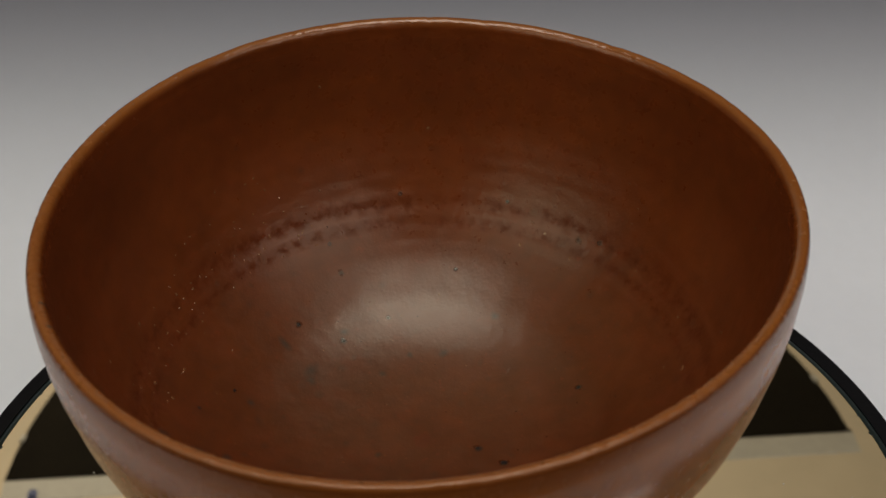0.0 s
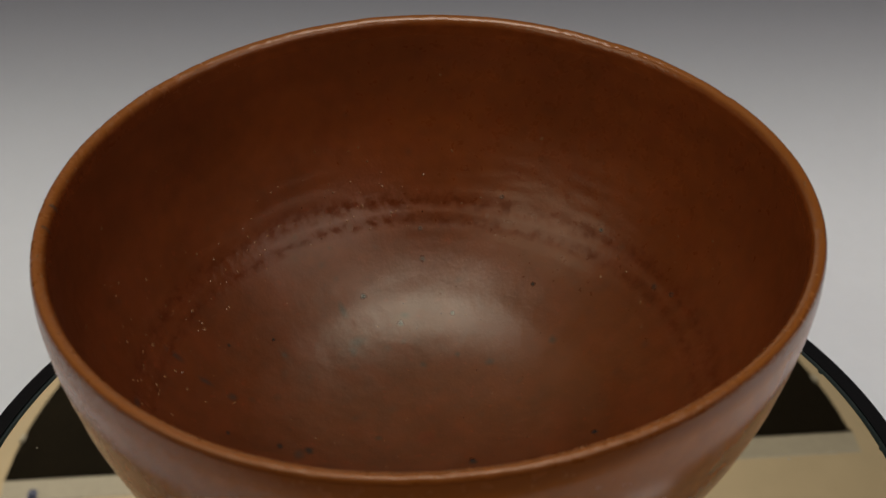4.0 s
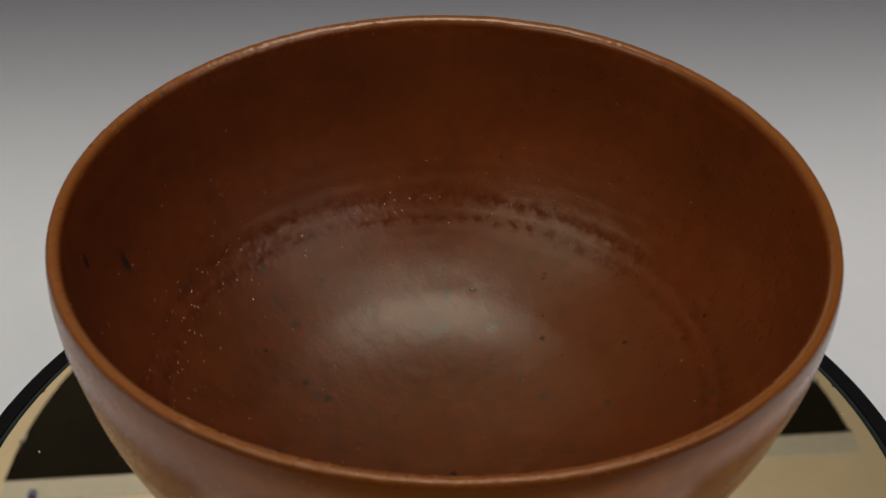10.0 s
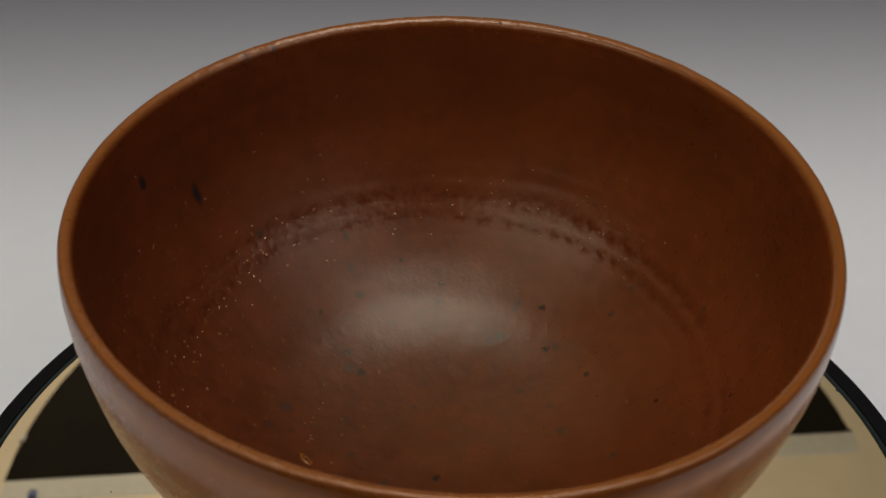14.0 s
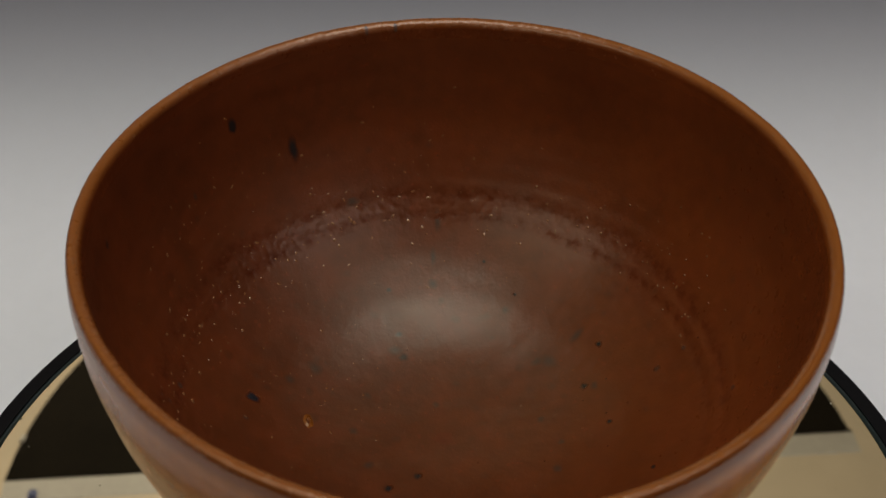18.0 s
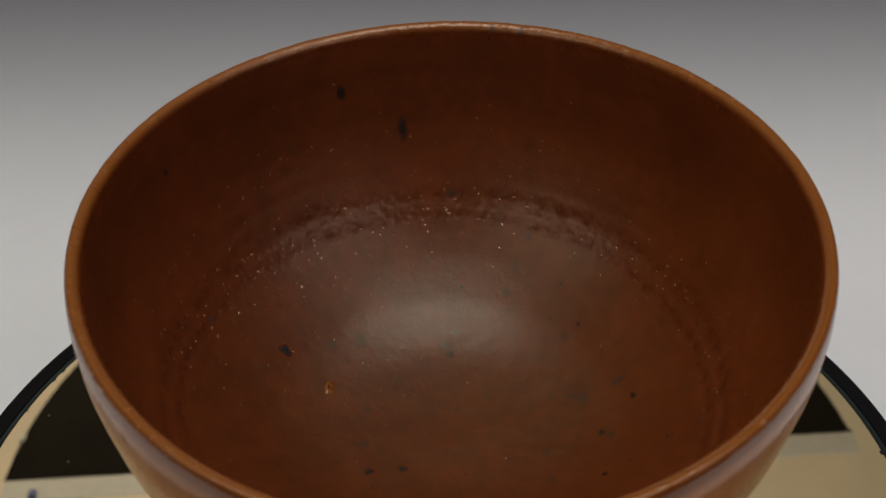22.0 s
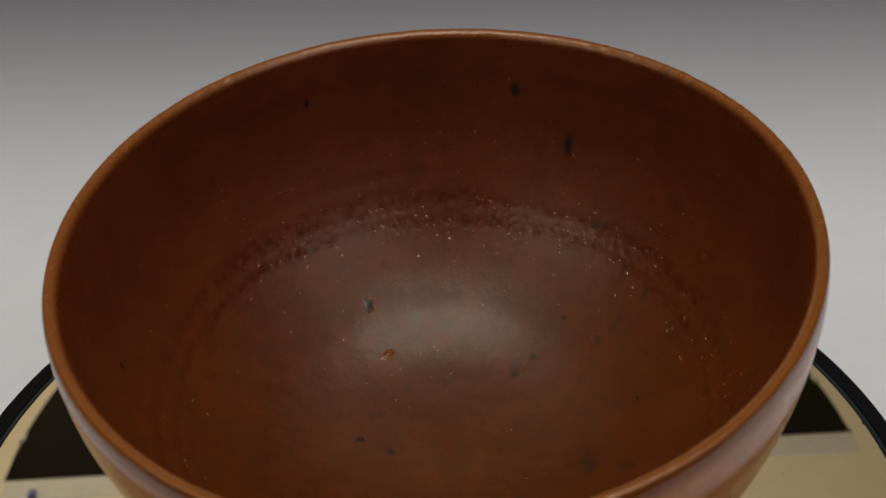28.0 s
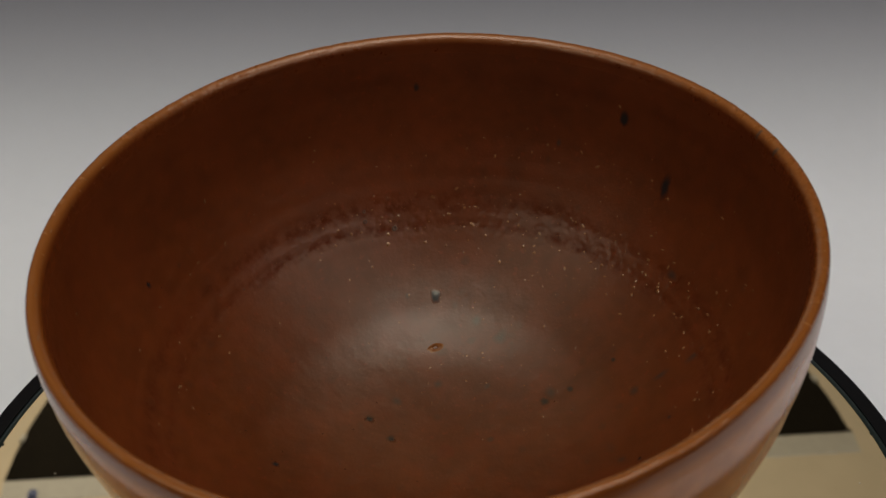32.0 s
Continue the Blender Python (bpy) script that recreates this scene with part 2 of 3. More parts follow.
def lathe(profile, sides=128, bend=None, close=False):
    """Turns (radius, height) pairs about z; bend(angle, r, z) may shift each point."""
    bm = bmesh.new()
    height, radius = bm.verts.layers.float.new("height"), bm.verts.layers.float.new("radius")
    rings = []
    for r, z in profile:
        if r < 1e-6:
            rings.append([bm.verts.new(bend(0, 0, z) if bend else (0, 0, z))])
            continue
        ring = []
        for i in range(sides):
            a = 2 * math.pi * i / sides
            x = bend(a, r, z) if bend else (r * math.cos(a), r * math.sin(a), z)
            vert = bm.verts.new(x)
            vert[height], vert[radius] = z, r - RING_OFF[0] * math.cos(a) - RING_OFF[1] * math.sin(a)
            ring.append(vert)
        rings.append(ring)
    pairs = list(zip(rings, rings[1:])) + ([(rings[-1], rings[0])] if close else [])
    for lo, hi in pairs:
        for i in range(sides):
            j = (i + 1) % sides
            loop = [lo[i % len(lo)], lo[j % len(lo)], hi[j % len(hi)], hi[i % len(hi)]]
            loop = list(dict.fromkeys(loop))
            if len(loop) > 2:
                bm.faces.new(loop)
    return bm


def spline(points, steps):
    """A smooth line through (r, z) points."""
    out = []
    n = len(points)
    for i in range(n - 1):
        p0, p1, p2, p3 = (Vector(points[max(0, min(n - 1, k))]) for k in (i - 1, i, i + 1, i + 2))
        for s in range(steps):
            t = s / steps
            v = 0.5 * (2 * p1 + (p2 - p0) * t + (2 * p0 - 5 * p1 + 4 * p2 - p3) * t * t + (3 * p1 - p0 - 3 * p2 + p3) * t ** 3)
            out.append((v.x, v.y))
    return out + [tuple(points[-1])]


# ---- room ----
room = 2.2
tagged(part("floor", box((2 * room, 2 * room, 0.1), (0, 0, -0.80)), FLOORING, smooth=False), "brown wooden floor under the photo table", "floor", kind="structure")
tagged(part("ceiling", box((2 * room, 2 * room, 0.1), (0, 0, 1.85)), CREAM, smooth=False), "cream painted ceiling seen in the mirror", "ceiling", kind="structure")
for side, at, size in (("north", (0, room + 0.05, 0.525), (2 * room + 0.2, 0.1, 2.55)), ("south", (0, -room - 0.05, 0.525), (2 * room + 0.2, 0.1, 2.55)),
                       ("east", (room + 0.05, 0, 0.525), (0.1, 2 * room, 2.55)), ("west", (-room - 0.05, 0, 0.525), (0.1, 2 * room, 2.55))):
    tagged(part("wall_" + side, box(size, at), GREY_WALL, smooth=False), "plain pale grey painted wall", "wall", kind="structure")

table = tagged(new("table"), "wooden table under the paper sweep", "table")
part("tabletop", box((1.5, 1.3, 0.03), (0, 0, -0.017), 0.004), WOOD, table, smooth=False)
for x in (-0.7, 0.7):
    for y in (-0.6, 0.6):
        part("leg", box((0.05, 0.05, 0.718), (x, y, -0.391), 0.004), WOOD, table, smooth=False)


def paper_sweep():
    """A sheet that lies on the table and curves up behind the turntable."""
    flat_end, radius, top = 0.115, 0.14, 0.13
    line = [(-0.140, 0.0), (-0.05, 0.0), (flat_end - 0.05, 0.0)]
    for i in range(25):
        a = radians(78) * i / 24
        line.append((flat_end + radius * math.sin(a), radius * (1 - math.cos(a))))
    y, z = line[-1]
    line.append((y + (top - z) / math.tan(radians(78)), top))
    bm = bmesh.new()
    rows = []
    for y, z in line:
        rows.append([bm.verts.new((x, y, z + 0.0012)) for x in np.linspace(-0.6, 0.6, 13)])
    for vert in rows[0]:
        vert.co.y += 0.12 * max(-0.15, min(0.15, vert.co.x)) - 0.006     # skews the unseen front edge to shape its reflection in the outer wall
    for lo, hi in zip(rows, rows[1:]):
        for i in range(12):
            bm.faces.new((lo[i], lo[i + 1], hi[i + 1], hi[i]))
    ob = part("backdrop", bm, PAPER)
    solid = ob.modifiers.new("thickness", "SOLIDIFY")
    solid.thickness, solid.offset = 0.0008, 0
    return tagged(ob, "white paper photo sweep fading to grey behind the bowl", "backdrop", kind="structure")


paper_sweep()


def softbox(at, target, width, height, pole):
    """A black box shell behind a lamp, on a pole."""
    ob = tagged(new("softbox"), "black softbox studio lamp lighting the bowl", "lamp", "softboxes round the bowl")
    m = look(at, target)
    ob.matrix_world = m
    bm = bmesh.new()
    ring = [[bm.verts.new((sx * w, sy * h, z)) for sx, sy in ((-1, -1), (1, -1), (1, 1), (-1, 1))]
            for w, h, z in ((width / 2 + 0.012, height / 2 + 0.012, -0.02), (width / 2 + 0.012, height / 2 + 0.012, 0.01), (0.05, 0.05, 0.14))]
    for lo, hi in zip(ring, ring[1:]):
        for i in range(4):
            bm.faces.new((lo[i], lo[(i + 1) % 4], hi[(i + 1) % 4], hi[i]))
    bm.faces.new(ring[-1])
    shell = part("shell", bm, BLACK_CLOTH, ob, smooth=False)
    solid = shell.modifiers.new("thickness", "SOLIDIFY")
    solid.thickness = 0.004
    inverse = m.inverted()
    part("pole", rod(inverse @ Vector(pole[0]), inverse @ Vector(pole[1]), 0.01), STEEL, ob)
    return ob


softbox(TOP_LAMP, (0.045, 0.03, 0), 0.56, 0.44, ((0.045, 0.03, 1.11), (0.045, 0.03, 1.80)))
for sign in (-1, 1):
    at = (sign * SIDE_LAMP[0], *SIDE_LAMP[1:])
    back = (Vector(at) - Vector(BOWL_MID)).normalized() * 0.15 + Vector(at)
    foot = (sign * 0.82, back.y - 0.04, -0.75)
    softbox(at, BOWL_MID, 0.60, 0.44, ((foot[0], foot[1], -0.749), (back.x, back.y, back.z)))


def ceiling_fill_stand():
    """An added, unseen floor lamp with an open bowl that throws its light up."""
    x, y, z = CEILING_FILL
    ob = tagged(new("ceiling_fill_stand"), "unseen black floor lamp added to brighten the cream ceiling", "lamp")
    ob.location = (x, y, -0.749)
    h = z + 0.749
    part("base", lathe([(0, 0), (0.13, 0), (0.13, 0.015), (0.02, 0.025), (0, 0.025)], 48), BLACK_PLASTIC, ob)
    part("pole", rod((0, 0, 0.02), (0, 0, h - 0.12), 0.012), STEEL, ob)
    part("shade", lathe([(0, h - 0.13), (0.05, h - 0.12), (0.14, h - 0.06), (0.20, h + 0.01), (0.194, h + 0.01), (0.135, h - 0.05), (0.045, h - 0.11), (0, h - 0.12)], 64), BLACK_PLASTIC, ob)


ceiling_fill_stand()


def half_round_shade():
    """A half-round black cloth with a pale straight batten, hung below the ceiling."""
    z, cx, cy, radius = TOP + 0.60, 0.0, 0.547, 0.343
    ob = tagged(new("cloth_shade"), "half-round black cloth shade with pale batten hung from ceiling", "shade")
    ob.location = (cx, cy, z)
    bm = bmesh.new()
    lo, hi = [], []
    left, right = 0.014, 0.044
    arc = [(-radius, left)] + [(radius * math.cos(a), radius * math.sin(a)) for a in np.linspace(math.pi - 0.06, 0.14, 48)] + [(radius, right)]
    for x, y in arc:
        lo.append(bm.verts.new((x, y, 0)))
        hi.append(bm.verts.new((x, y, 0.008)))
    bm.faces.new(lo)
    bm.faces.new(hi)
    for i in range(len(arc)):
        j = (i + 1) % len(arc)
        bm.faces.new((lo[i], lo[j], hi[j], hi[i]))
    part("cloth", bm, BLACK_CLOTH, ob, smooth=False)
    tilt = math.atan2(right - left, 2 * radius)
    bar = part("batten", box((2 * radius, 0.022, 0.001), (0, -0.011, 0.001), 0.0), PALE_BATTEN, ob, "pale wooden batten", smooth=False)
    bar.matrix_basis = pose(0, (left + right) / 2, 0, 0, 0, math.degrees(tilt))
    for angle in (170, 18):
        a = radians(angle)
        clip = part("clip", box((0.004, 0.009, 0.004), (0, 0, 0), 0.001), PALE_BATTEN, ob, "small pale clip", smooth=False)
        clip.matrix_basis = pose(radius * math.cos(a), radius * math.sin(a), 0, 0, 0, angle)
    part("blue_clip", box((0.007, 0.010, 0.006), (-0.316, -0.004, -0.003), 0.002), BLUE, ob, "dark blue plastic clip", smooth=False)
    for x in (-0.2, 0.2):
        part("cord", rod((x, 0.16, 0.006), (x, 0.16, 1.80 - z), 0.002, 8), STEEL, ob)


half_round_shade()

# ---- turntable ----
turntable = tagged(new("turntable"), "round mirror-topped turntable with a black rim", "turntable")
turntable.location = (0, 0, 0.0016)
H = TOP - 0.0016
part("base", lathe([(0, 0), (0.080, 0), (0.083, 0.003), (0.083, 0.010), (0.078, 0.013), (0, 0.013)], 128), BLACK_PLASTIC, turntable, "black plastic base")
platter = part("platter", lathe([(0, H - 0.0155), (0.098, H - 0.0155), (0.1005, H - 0.013), (0.1014, H - 0.0060), (0.1018, H - 0.0022), (0.1013, H - 0.0012), (0.0978, H - 0.0012), (0.0977, H - 0.004), (0, H - 0.004)], 256), BLACK_PLASTIC, turntable, "black plastic platter")
part("glass_edge", lathe([(0.0958, H - 0.0002), (0.0966, H - 0.0004), (0.0976, H - 0.0012), (0.0976, H - 0.0036), (0.0958, H - 0.0036)], 256, close=True), BLACK_GLASS, platter, "dark green bevelled glass edge")
part("mirror", lathe([(0, H), (0.0955, H), (0.0957, H - 0.0003), (0.0957, H - 0.0036), (0, H - 0.0036)], 256), MIRROR, platter, "flat silver mirror", smooth=False)

dust_rng = random.Random(5)
bm = bmesh.new()
for k in range(26):
    a, r, size = dust_rng.uniform(0, 2 * math.pi), dust_rng.uniform(0.066, 0.094), dust_rng.uniform(0.00008, 0.00022)
    m = Matrix.Translation((r * math.cos(a), r * math.sin(a), H + size * 0.4)) @ Matrix.Diagonal((size * dust_rng.uniform(1, 2.5), size, size * 0.5, 1))
    bmesh.ops.create_icosphere(bm, subdivisions=1, radius=1, matrix=m)
tagged(part("dust", bm, PALE_BATTEN, platter, "pale dust specks on the mirror"), kind="stuff")
bm = bmesh.new()
for k in range(34):
    a, r, size = dust_rng.uniform(0, 2 * math.pi), 0.0956 - dust_rng.uniform(0, 0.0003), dust_rng.uniform(0.0002, 0.0007)
    m = Matrix.Translation((r * math.cos(a), r * math.sin(a), H)) @ Matrix.Rotation(a, 4, "Z") @ Matrix.Diagonal((size * 0.5, size, 0.00006, 1))
    bmesh.ops.create_icosphere(bm, subdivisions=2, radius=1, matrix=m)
tagged(part("edge_wear", bm, BLACK_GLASS, platter, "dark chips along the mirror's edge"), kind="stuff")

# ---- bowl ----
MM = 0.001
INSIDE = [(0, 20.26), (9.1, 20.41), (18.3, 21.32), (25.6, 22.82), (32.9, 25.51), (38.3, 28.61), (43.8, 32.51), (48.4, 36.74), (52.0, 41.26), (55.7, 47.99), (58.8, 55.86), (60.6, 64.62), (61.25, 69.8), (61.7, 73.4)]
OUTSIDE = [(64.66, 75.7), (64.76, 74.8), (64.82, 73.9), (64.86, 73.0), (64.88, 72.4), (64.86, 71.6), (64.76, 70.0), (64.45, 66.0), (63.8, 62), (62.95, 58), (62.1, 54), (60.3, 48), (59.0, 45), (54.1, 36), (48, 28), (41, 20.5), (34.5, 14.5), (30.5, 11.0)]
LIP = [(61.7, 73.4), (61.95, 74.6), (62.12, 75.45), (62.45, 76.12), (62.88, 76.5), (63.42, 76.72), (63.98, 76.74), (64.39, 76.42), (64.66, 75.7)]
FOOT = [(30.5, 11.0), (28.4, 9.2), (27.4, 7.5), (27.0, 3.5), (26.6, 0.5), (25.8, 0), (22.8, 0), (22.2, 1.5), (21.0, 6.0), (12, 8.0), (0, 8.4)]


def out_of_round(a, r, z):
    """The hand-thrown bowl's lean, oval and uneven lip, growing with the height (millimetres)."""
    k = max(0.0, min(1.0, (z - 12) / 64))
    lean = 1.509 * math.cos(a) + 1.813 * math.sin(a)
    oval = 0.174 * math.cos(2 * a) + 1.858 * math.sin(2 * a) + 0.08 * math.cos(3 * a) + 0.057 * math.cos(4 * a) + 0.104 * math.sin(4 * a)
    rise = -1.021 * math.cos(a) - 0.073 * math.sin(a) + 0.089 * math.cos(2 * a) - 0.799 * math.sin(2 * a) + 0.087 * math.cos(3 * a) - 0.05 * math.sin(3 * a)
    return r + k * (lean + oval) * min(1, r / 30), z + k * rise * min(1, r / 12)


def waver(a, r, z, scale, seed):
    return noise.noise((math.cos(a) * scale, math.sin(a) * scale, z * 0.05 + seed))


def inner_relief(a, r, z):
    """Throwing rings, lumps and dimples on the inner wall, in millimetres along the height."""
    x, y = r * math.cos(a), r * math.sin(a)
    furrow = 0.0
    for centre, depth, width, seed in ((49.0, 0.11, 0.75, 3.0), (50.4, -0.07, 0.7, 6.0), (51.75, 0.14, 0.85, 9.0), (54.3, 0.07, 0.9, 15.0), (46.4, 0.04, 0.7, 19.0)):
        c = centre + RING_OFF[0] * math.cos(a) + RING_OFF[1] * math.sin(a) + 0.35 * waver(a, 0, 0, 1.2, 3.0) + 0.18 * waver(a, 0, 0, 9.0, seed)
        strength = 0.55 + 0.9 * max(0.0, waver(a, r, z, 7.0, seed + 1) + 0.2)
        furrow -= depth * strength * math.exp(-((r - c) / width) ** 2)
    # faint throwing lines that climb the wall, stronger in the bend
    line = (r + z) * 0.62 + a / math.pi + 1.2 * waver(a, r, z, 1.5, 30)
    wall = max(0.0, min(1.0, (r - 44) / 5))
    furrow += wall * (0.020 + 0.03 * math.exp(-((r - 52) / 5) ** 2)) * math.sin(line * 2.0) * (0.5 + waver(a, r, z, 4.0, 21))
    lumps = 0.05 * noise.noise((x * 0.16, y * 0.16, z * 0.16)) + 0.027 * noise.noise((x * 0.36, y * 0.36, z * 0.36 + 70))
    pits = -(0.11 + 0.20 * max(0.0, math.cos(a + 2.2))) * max(0.0, noise.noise((x * 0.9, y * 0.9, z * 0.9 + 9)) - 0.05) * math.exp(-((r - 50.5) / 2.6) ** 2)
    dimples = -0.035 * max(0.0, noise.noise((x * 0.55, y * 0.55, z * 0.55 + 120)) - 0.30)
    fine = pits + dimples + 0.015 * noise.noise((x * 0.75, y * 0.75, z * 0.75 + 40))
    # one side kept the marks of the potter's fingers above the rings
    ripple = 0.07 * max(0.0, math.cos(a - 1.4)) * math.exp(-((r - 54.0) / 2.6) ** 2) * noise.noise((math.cos(a) * 9, math.sin(a) * 9, (r + z) * 0.5))
    return furrow + lumps + fine + ripple


def inner_bend(a, r, z):
    if r > 4:
        z0 = z
        z = z + inner_relief(a, r, z) * min(1, (r - 4) / 6) * (1 if z < 62 else max(0.0, (73.4 - z0) / 11.4))
    z += 0.006 * math.exp(-(r / 1.8) ** 2) - 0.005 * math.exp(-((r - 3.4) / 1.2) ** 2)
    rr, zz = out_of_round(a, r, z)
    return rr * math.cos(a) * MM, rr * math.sin(a) * MM, zz * MM


def outer_bend(a, r, z):
    r = r + 0.12 * noise.noise((math.cos(a) * 2.2, math.sin(a) * 2.2, z * 0.12)) * (1 if z < 70 else max(0, (75.5 - z) / 5.5))
    rr, zz = out_of_round(a, r, z)
    return rr * math.cos(a) * MM, rr * math.sin(a) * MM, zz * MM


# nicks in the lip: angle in degrees, depth in millimetres, half width in degrees
LIP_NICKS = [(77.3, 0.14, 0.7), (87.0, 0.12, 0.5), (-158.5, 0.14, 0.9), (-65.0, 0.12, 0.8), (180.0, 0.12, 1.2), (16.5, 0.11, 0.9), (54.0, 0.14, 1.2)]


def lip_bend(a, r, z):
    k = max(0.0, (z - 75.5) / 1.2)
    wob = k * (0.10 * noise.noise((math.cos(a) * 7, math.sin(a) * 7, 2)) + 0.07 * noise.noise((math.cos(a) * 30, math.sin(a) * 30, 5)))
    for nick, depth, width in LIP_NICKS:
        turn = (math.degrees(a) - nick + 180) % 360 - 180
        wob -= k * depth * math.exp(-(turn / width) ** 2)
    step = (math.degrees(a) + 144.5 + 180) % 360 - 180
    wob += k * 0.16 * math.exp(-max(0.0, step) / 5) * (1 if step > -0.4 else 0)
    rr, zz = out_of_round(a, r, z + wob)
    return rr * math.cos(a) * MM, rr * math.sin(a) * MM, zz * MM


bowl = tagged(new("tea_bowl"), "brown persimmon-glazed stoneware tea bowl with iron spots on the mirror", "bowl")
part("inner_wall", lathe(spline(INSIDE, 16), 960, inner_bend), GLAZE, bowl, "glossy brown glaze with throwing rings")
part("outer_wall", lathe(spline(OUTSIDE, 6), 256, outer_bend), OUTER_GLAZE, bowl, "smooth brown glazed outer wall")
part("lip", lathe(spline(LIP, 4), 900, lip_bend), LIP_GLAZE, bowl, "lighter orange-brown worn lip")
part("foot_ring", lathe(spline(FOOT, 3), 128, lambda a, r, z: (r * math.cos(a) * MM, r * math.sin(a) * MM, z * MM)), CLAY, bowl, "bare clay foot ring")

INNER_LINE = spline(INSIDE, 10)


def inner_height(r):
    return float(np.interp(r, [q[0] for q in INNER_LINE], [q[1] for q in INNER_LINE]))


def on_inside(a, r, lift):
    """A point on the inner glaze at angle a and radius r, raised by lift millimetres along its normal."""
    slope = (inner_height(r + 0.2) - inner_height(max(0, r - 0.2))) / 0.4
    n = Vector((-slope, 1)).normalized()
    return Vector(inner_bend(a, r, inner_height(r))) + Vector((n.x * math.cos(a), n.x * math.sin(a), n.y)) * lift * MM


def blot(bm, angle, r, length, width, turn, lift=0.10, rings=3, sides=14, seed=0.0, dip=0.0, hard=2.0):
    """A glaze blot lying on the inner wall: length runs down the wall, width round it (millimetres)."""
    slope = (inner_height(r + 0.2) - inner_height(max(0, r - 0.2))) / 0.4
    along = 1 / math.hypot(1, slope)
    a0 = radians(angle)
    density = bm.verts.layers.float.get("iron") or bm.verts.layers.float.new("iron")
    grid = []
    for k in range(rings + 1):
        f = k / rings
        ring = []
        for i in range(1 if k == 0 else sides):
            b = 2 * math.pi * i / sides
            edge = f * (1 + 0.32 * noise.noise((math.cos(b) * 1.6 + seed, math.sin(b) * 1.6, seed)))
            u, v = edge * math.cos(b) * length / 2, edge * math.sin(b) * width / 2
            c, s = math.cos(radians(turn)), math.sin(radians(turn))
            u, v = c * u - s * v, s * u + c * v
            h = lift * (1 - f * f) ** 2 - dip * max(0, 1 - 2.2 * f) + 0.012
            rr = max(0.3, r + u * along)
            vert = bm.verts.new(on_inside(a0 + v / rr, rr, h))
            vert[density] = min(1.0, (1 - f) * hard)
            ring.append(vert)
        grid.append(ring)
    for lo, hi in zip(grid, grid[1:]):
        for i in range(sides):
            j = (i + 1) % sides
            bm.faces.new(list(dict.fromkeys((lo[i % len(lo)], lo[j % len(lo)], hi[j], hi[i]))))


# angle in degrees, radius, length down the wall, width, turn
IRON_SPOTS = [(-135.1, 58.5, 6.0, 1.9, 0), (-123.1, 60.6, 3.1, 2.0, 0), (-82.9, 37.7, 3.0, 1.9, 0), (-11.2, 56.9, 1.4, 0.8, 0), (-80.8, 60.8, 1.7, 1.0, 0), (68.8, 51.9, 0.8, 0.8, 0),
              (122.5, 29.5, 1.5, 1.2, 0), (102.0, 31.5, 1.0, 0.9, 0), (-14.5, 11.2, 1.5, 1.4, 0), (-25.0, 17.2, 1.6, 1.4, 0), (-179.0, 42.0, 0.7, 0.7, 0), (-149.0, 37.5, 0.8, 0.9, 0),
              (169.0, 37.2, 0.6, 0.7, 0), (133.5, 36.5, 1.1, 1.2, 0), (79.0, 40.5, 0.8, 0.8, 0), (16.0, 31.8, 1.2, 1.1, 0), (-145.5, 22.8, 1.5, 1.6, 0), (-147.5, 28.2, 1.1, 1.3, 0)]
SMEARS = [(-165.6, 48.4, 4.6, 1.3, 0), (-145.4, 52.4, 1.6, 2.4, 0), (-110.3, 58.8, 1.5, 0.9, 0), (142.0, 35.2, 3.4, 1.3, 0), (147.0, 26.5, 2.2, 1.6, -20), (95.5, 22.5, 1.3, 1.1, -20),
          (-81.0, 18.0, 1.5, 1.4, 0), (-49.5, 16.5, 1.8, 1.5, 20), (-112.5, 19.0, 1.5, 1.0, -20), (-156.5, 9.2, 1.2, 1.0, 35), (-108.0, 30.5, 2.6, 2.0, -20), (-97.5, 33.0, 2.0, 1.4, 0),
          (-143.0, 25.0, 1.8, 2.2, -20), (-164.0, 42.5, 3.4, 1.0, 0), (-163.5, 37.5, 1.8, 1.5, 35), (170.5, 33.8, 1.4, 1.1, 20), (-74.0, 38.2, 1.0, 0.9, -20), (143.0, 28.0, 2.2, 3.2, 0),
          (78.0, 23.0, 1.6, 1.8, 0), (113.0, 41.8, 1.2, 1.1, 35), (120.5, 31.2, 1.4, 2.0, -20), (62.5, 33.2, 1.6, 1.6, -20), (114.0, 19.2, 1.4, 1.2, 35), (49.5, 50.0, 1.6, 1.0, 35)]
RINGS = [(-73.6, 49.7, 1.6, 1.5), (-66.7, 51.2, 1.2, 1.1), (-66.9, 52.5, 1.0, 0.9), (93.9, 52.0, 1.4, 1.3), (44.4, 50.9, 1.4, 1.5), (113.5, 46.9, 1.2, 1.1)]
for k, (angle, r, length, width, turn) in enumerate(IRON_SPOTS):
    bm = bmesh.new()
    big, bead = length > 2.5, length == 3.0
    grow = 1.2 if big else 1.45
    lift = 0.065 if bead else 0.03 if big else 0.008
    blot(bm, angle, r, length * grow, width * grow, turn, lift, 6, 18, seed=k * 1.7, hard=1.5 if length == 6.0 else 2.0 if big else 1.45)
    part("iron_spot", bm, BEAD if bead else IRON, bowl, "raised black iron bead in the glaze" if bead else "black iron spot in the glaze")
for k, (angle, r, length, width, turn) in enumerate(SMEARS):
    bm = bmesh.new()
    blot(bm, angle, r, length * 1.5, width * 1.5, turn, 0.004, 5, 18, seed=50 + k * 1.7, hard=1.15)
    part("iron_smear", bm, SMEAR, bowl, "dark greyish iron smear under the glaze")
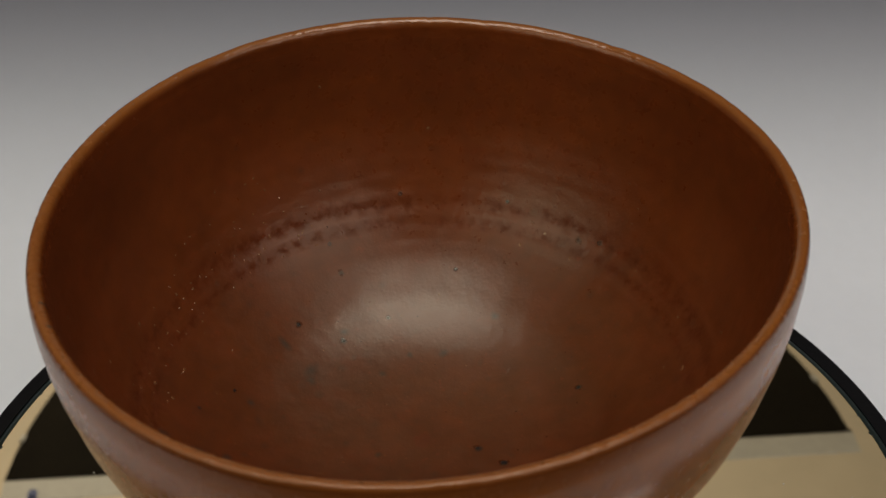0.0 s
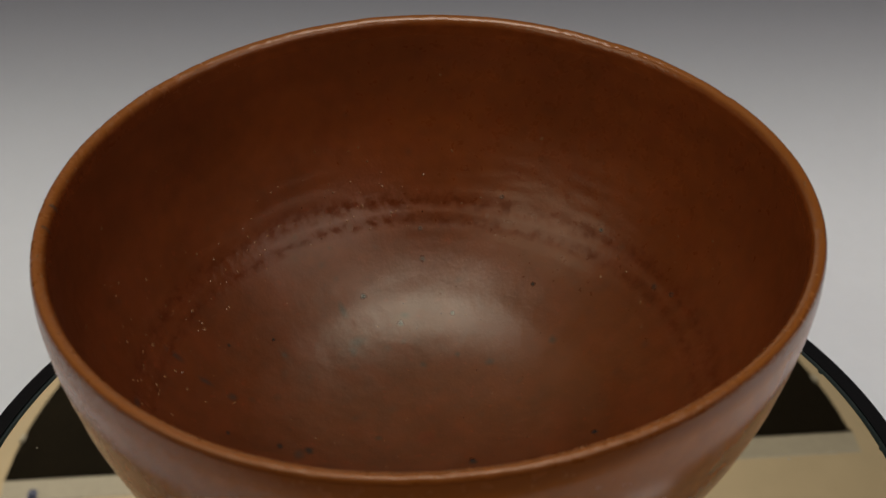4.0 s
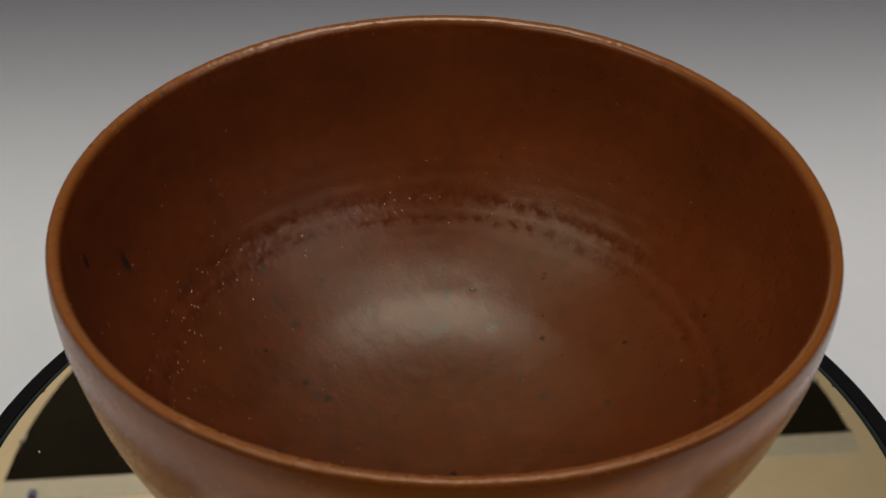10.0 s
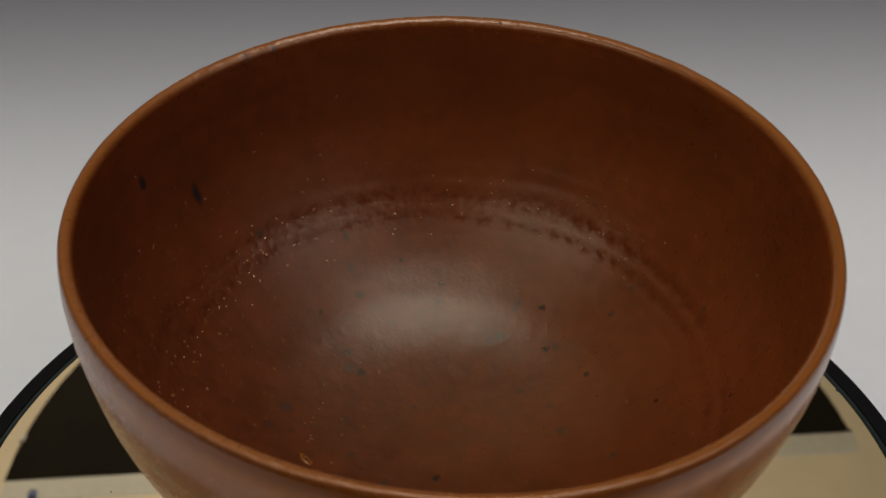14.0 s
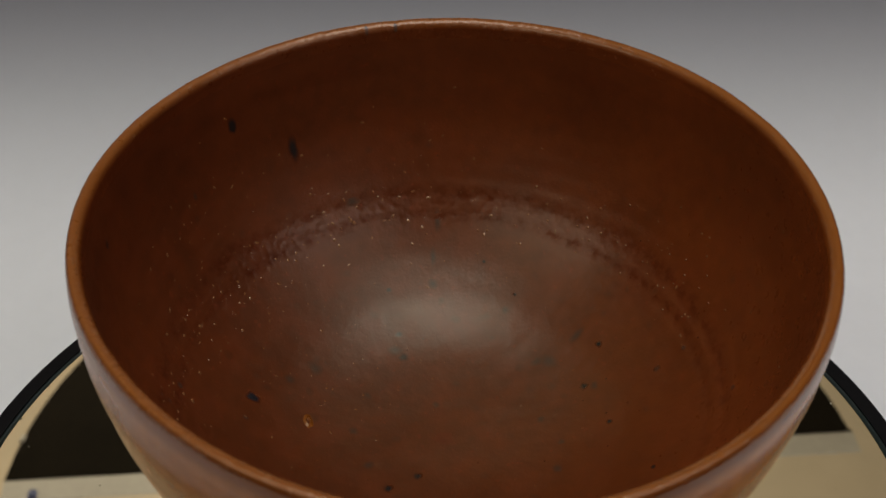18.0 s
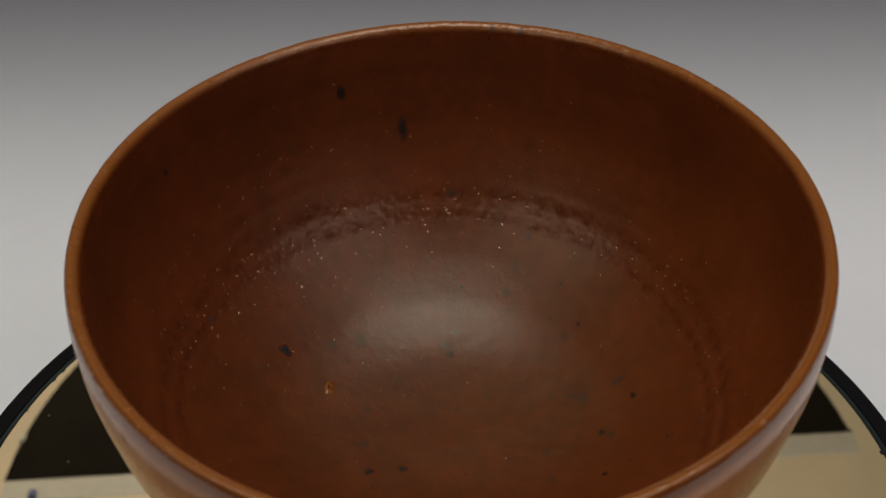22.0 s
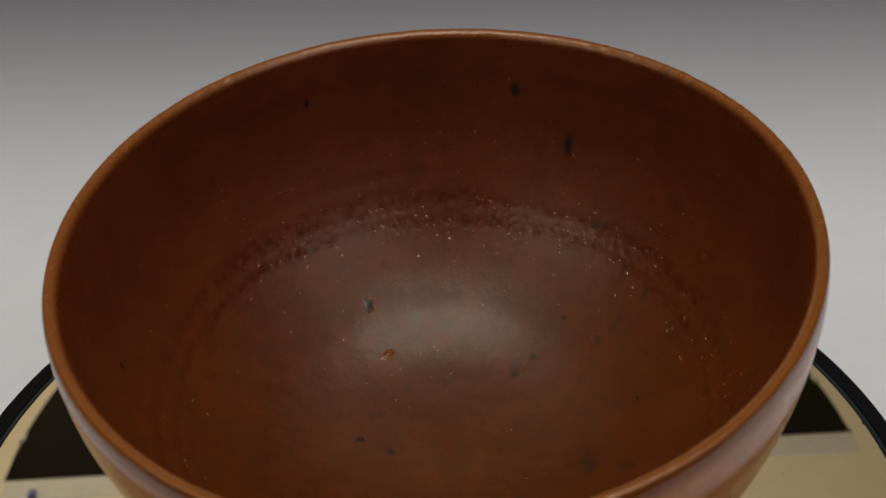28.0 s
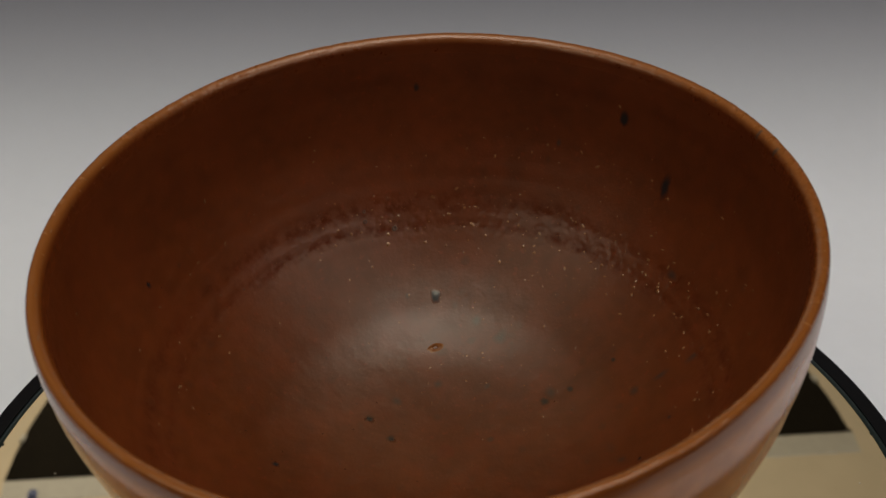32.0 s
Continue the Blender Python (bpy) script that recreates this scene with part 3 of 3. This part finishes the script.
for k, (angle, r, length, width) in enumerate(RINGS):
    bm = bmesh.new()
    blot(bm, angle, r, length, width, 0, 0.06, 6, 16, seed=90 + k, dip=0.16)
    part("burst_bubble", bm, SMEAR, bowl, "small dark crater of a burst bubble")
bm = bmesh.new()
blot(bm, -81.6, 26.9, 2.1, 3.5, 15, 0.42, 7, 20, seed=7, dip=0.8)
part("glaze_crater", bm, CRATER_GLAZE, bowl, "raised orange crater in the glaze")

part("centre_mark", lathe([(r, inner_height(r) + 0.014) for r in (0, 0.4, 0.8, 1.2, 1.5, 1.7)], 40,
                          lambda a, r, z: inner_bend(a, r * (1 + 0.3 * noise.noise((math.cos(a) * 1.5, math.sin(a) * 1.5, 3))), z)),
     RED_GLAZE, bowl, "small reddish turning mark at the centre")

rng = random.Random(12)
bm = bmesh.new()
for k in range(90):
    r = 60 * math.sqrt(rng.random())
    if r > 5:
        size = rng.uniform(0.7, 2.4)
        blot(bm, rng.uniform(0, 360), r, size * rng.uniform(0.7, 1.6), size, rng.uniform(0, 180), 0.003, 4, 12, seed=200 + k, hard=rng.uniform(0.15, 0.45))
tagged(part("smudge", bm, SMEAR, bowl, "faint dark smudges deep in the glaze"), kind="stuff")
bm = bmesh.new()
for k in range(760):
    r = rng.choice((rng.gauss(51, 3.5), rng.uniform(52, 61), rng.gauss(48, 6), rng.uniform(6, 61), 61 * math.sqrt(rng.random())))
    angle = rng.gauss(-112, 36) if k % 5 < 2 else rng.uniform(0, 360)
    if 3 < r < 61:
        size = rng.choice((rng.uniform(0.12, 0.24), rng.uniform(0.12, 0.24), rng.uniform(0.22, 0.60) if r > 42 else rng.uniform(0.14, 0.32)))
        blot(bm, angle, r, size * rng.uniform(0.7, 2.2), size, rng.uniform(0, 180), 0.035, 2, 8, seed=k)
for k in range(70):
    r, size = rng.uniform(14, 46), rng.choice((rng.uniform(0.14, 0.25), rng.uniform(0.2, 0.5)))
    blot(bm, rng.gauss(-108, 34), r, size * rng.uniform(0.7, 2.0), size, rng.uniform(0, 180), 0.04, 2, 8, seed=k)
for k in range(60):
    size = rng.uniform(0.35, 0.80)
    blot(bm, rng.uniform(-190, -55), rng.gauss(49.0, 2.2), size * rng.uniform(0.7, 1.5), size, rng.uniform(0, 180), 0.14, 3, 9, seed=k, dip=0.05)
for k in range(38):
    size = rng.uniform(0.3, 0.6)
    blot(bm, rng.uniform(110, 175), rng.gauss(50.5, 2.4), size * rng.uniform(0.7, 1.5), size, rng.uniform(0, 180), 0.12, 3, 9, seed=k, dip=0.05)
pit = bmesh.new()
for k in range(70):
    r, size = 58 * math.sqrt(rng.random()), rng.uniform(0.18, 0.42)
    blot(pit, rng.uniform(0, 360), r, size * rng.uniform(0.8, 1.5), size, 0, 0.0, 2, 8, seed=k, hard=rng.uniform(0.6, 1.6))
tagged(part("pinhole", pit, IRON, bowl, "tiny dark pinholes in the glaze"), kind="stuff")
tagged(part("speckle", bm, PALE, bowl, "scattered pale specks of burst glaze bubbles"), kind="stuff")

# small iron stains and burst bubbles on the lip
LIP_LINE = spline(LIP, 6)


def lip_patch(angle, half_width, start, end):
    """A thin stain that follows the lip's section from start to end (fractions), half_width in degrees."""
    bm = bmesh.new()
    steps, rows = 7, []
    section = LIP_LINE[int(start * (len(LIP_LINE) - 1)):int(end * (len(LIP_LINE) - 1)) + 1]
    for i in range(steps):
        a = radians(angle + half_width * (2 * i / (steps - 1) - 1))
        row = []
        for k, (r, z) in enumerate(section):
            edge = 0.025 * math.sin(math.pi * i / (steps - 1)) * math.sin(math.pi * k / (len(section) - 1)) - 0.004
            away = Vector((r - 63.3, z - 74.9)).normalized() * edge
            row.append(bm.verts.new(lip_bend(a, r + away.x, z + away.y)))
        rows.append(row)
    for lo, hi in zip(rows, rows[1:]):
        for k in range(len(lo) - 1):
            bm.faces.new((lo[k], hi[k], hi[k + 1], lo[k + 1]))
    return bm


LIP_IRON = material("lip_iron_stain", (0.055, 0.022, 0.010), 0.35, spread=0.4, scale=700)
for angle, half_width in ((207.0, 0.30), (201.5, 0.38)):
    part("lip_stain", lip_patch(angle, half_width, 0.18, 0.62), LIP_IRON, bowl, "dark iron stain across the lip")
bm = bmesh.new()
for k in range(110):
    a, (r, z) = rng.uniform(0, 2 * math.pi), LIP_LINE[rng.randrange(len(LIP_LINE) * 3 // 10, len(LIP_LINE) * 6 // 10)]
    size = rng.choice((0.07, 0.09, 0.12, 0.17))
    m = Matrix.Translation(lip_bend(a, r, z)) @ Matrix.Rotation(a, 4, "Z") @ Matrix.Diagonal((size * MM, size * rng.uniform(1, 2.4) * MM, size * 0.6 * MM, 1))
    bmesh.ops.create_icosphere(bm, subdivisions=1, radius=1, matrix=m)
tagged(part("lip_speckle", bm, PALE, bowl, "tiny pale burst bubbles along the lip"), kind="stuff")


def motions():
    """The platter turns evenly and carries the bowl, which stands a little off its centre."""
    off = Vector((-0.002364, 0.001527, 0))
    times = [2 * i for i in range(17)]
    walk(platter, [(t, pose(0, 0, 0, 0, 0, SPIN * t)) for t in times])
    walk(bowl, [(t, pose(0, 0, TOP, 0, 0, SPIN * t) @ Matrix.Translation(off)) for t in times])


motions()
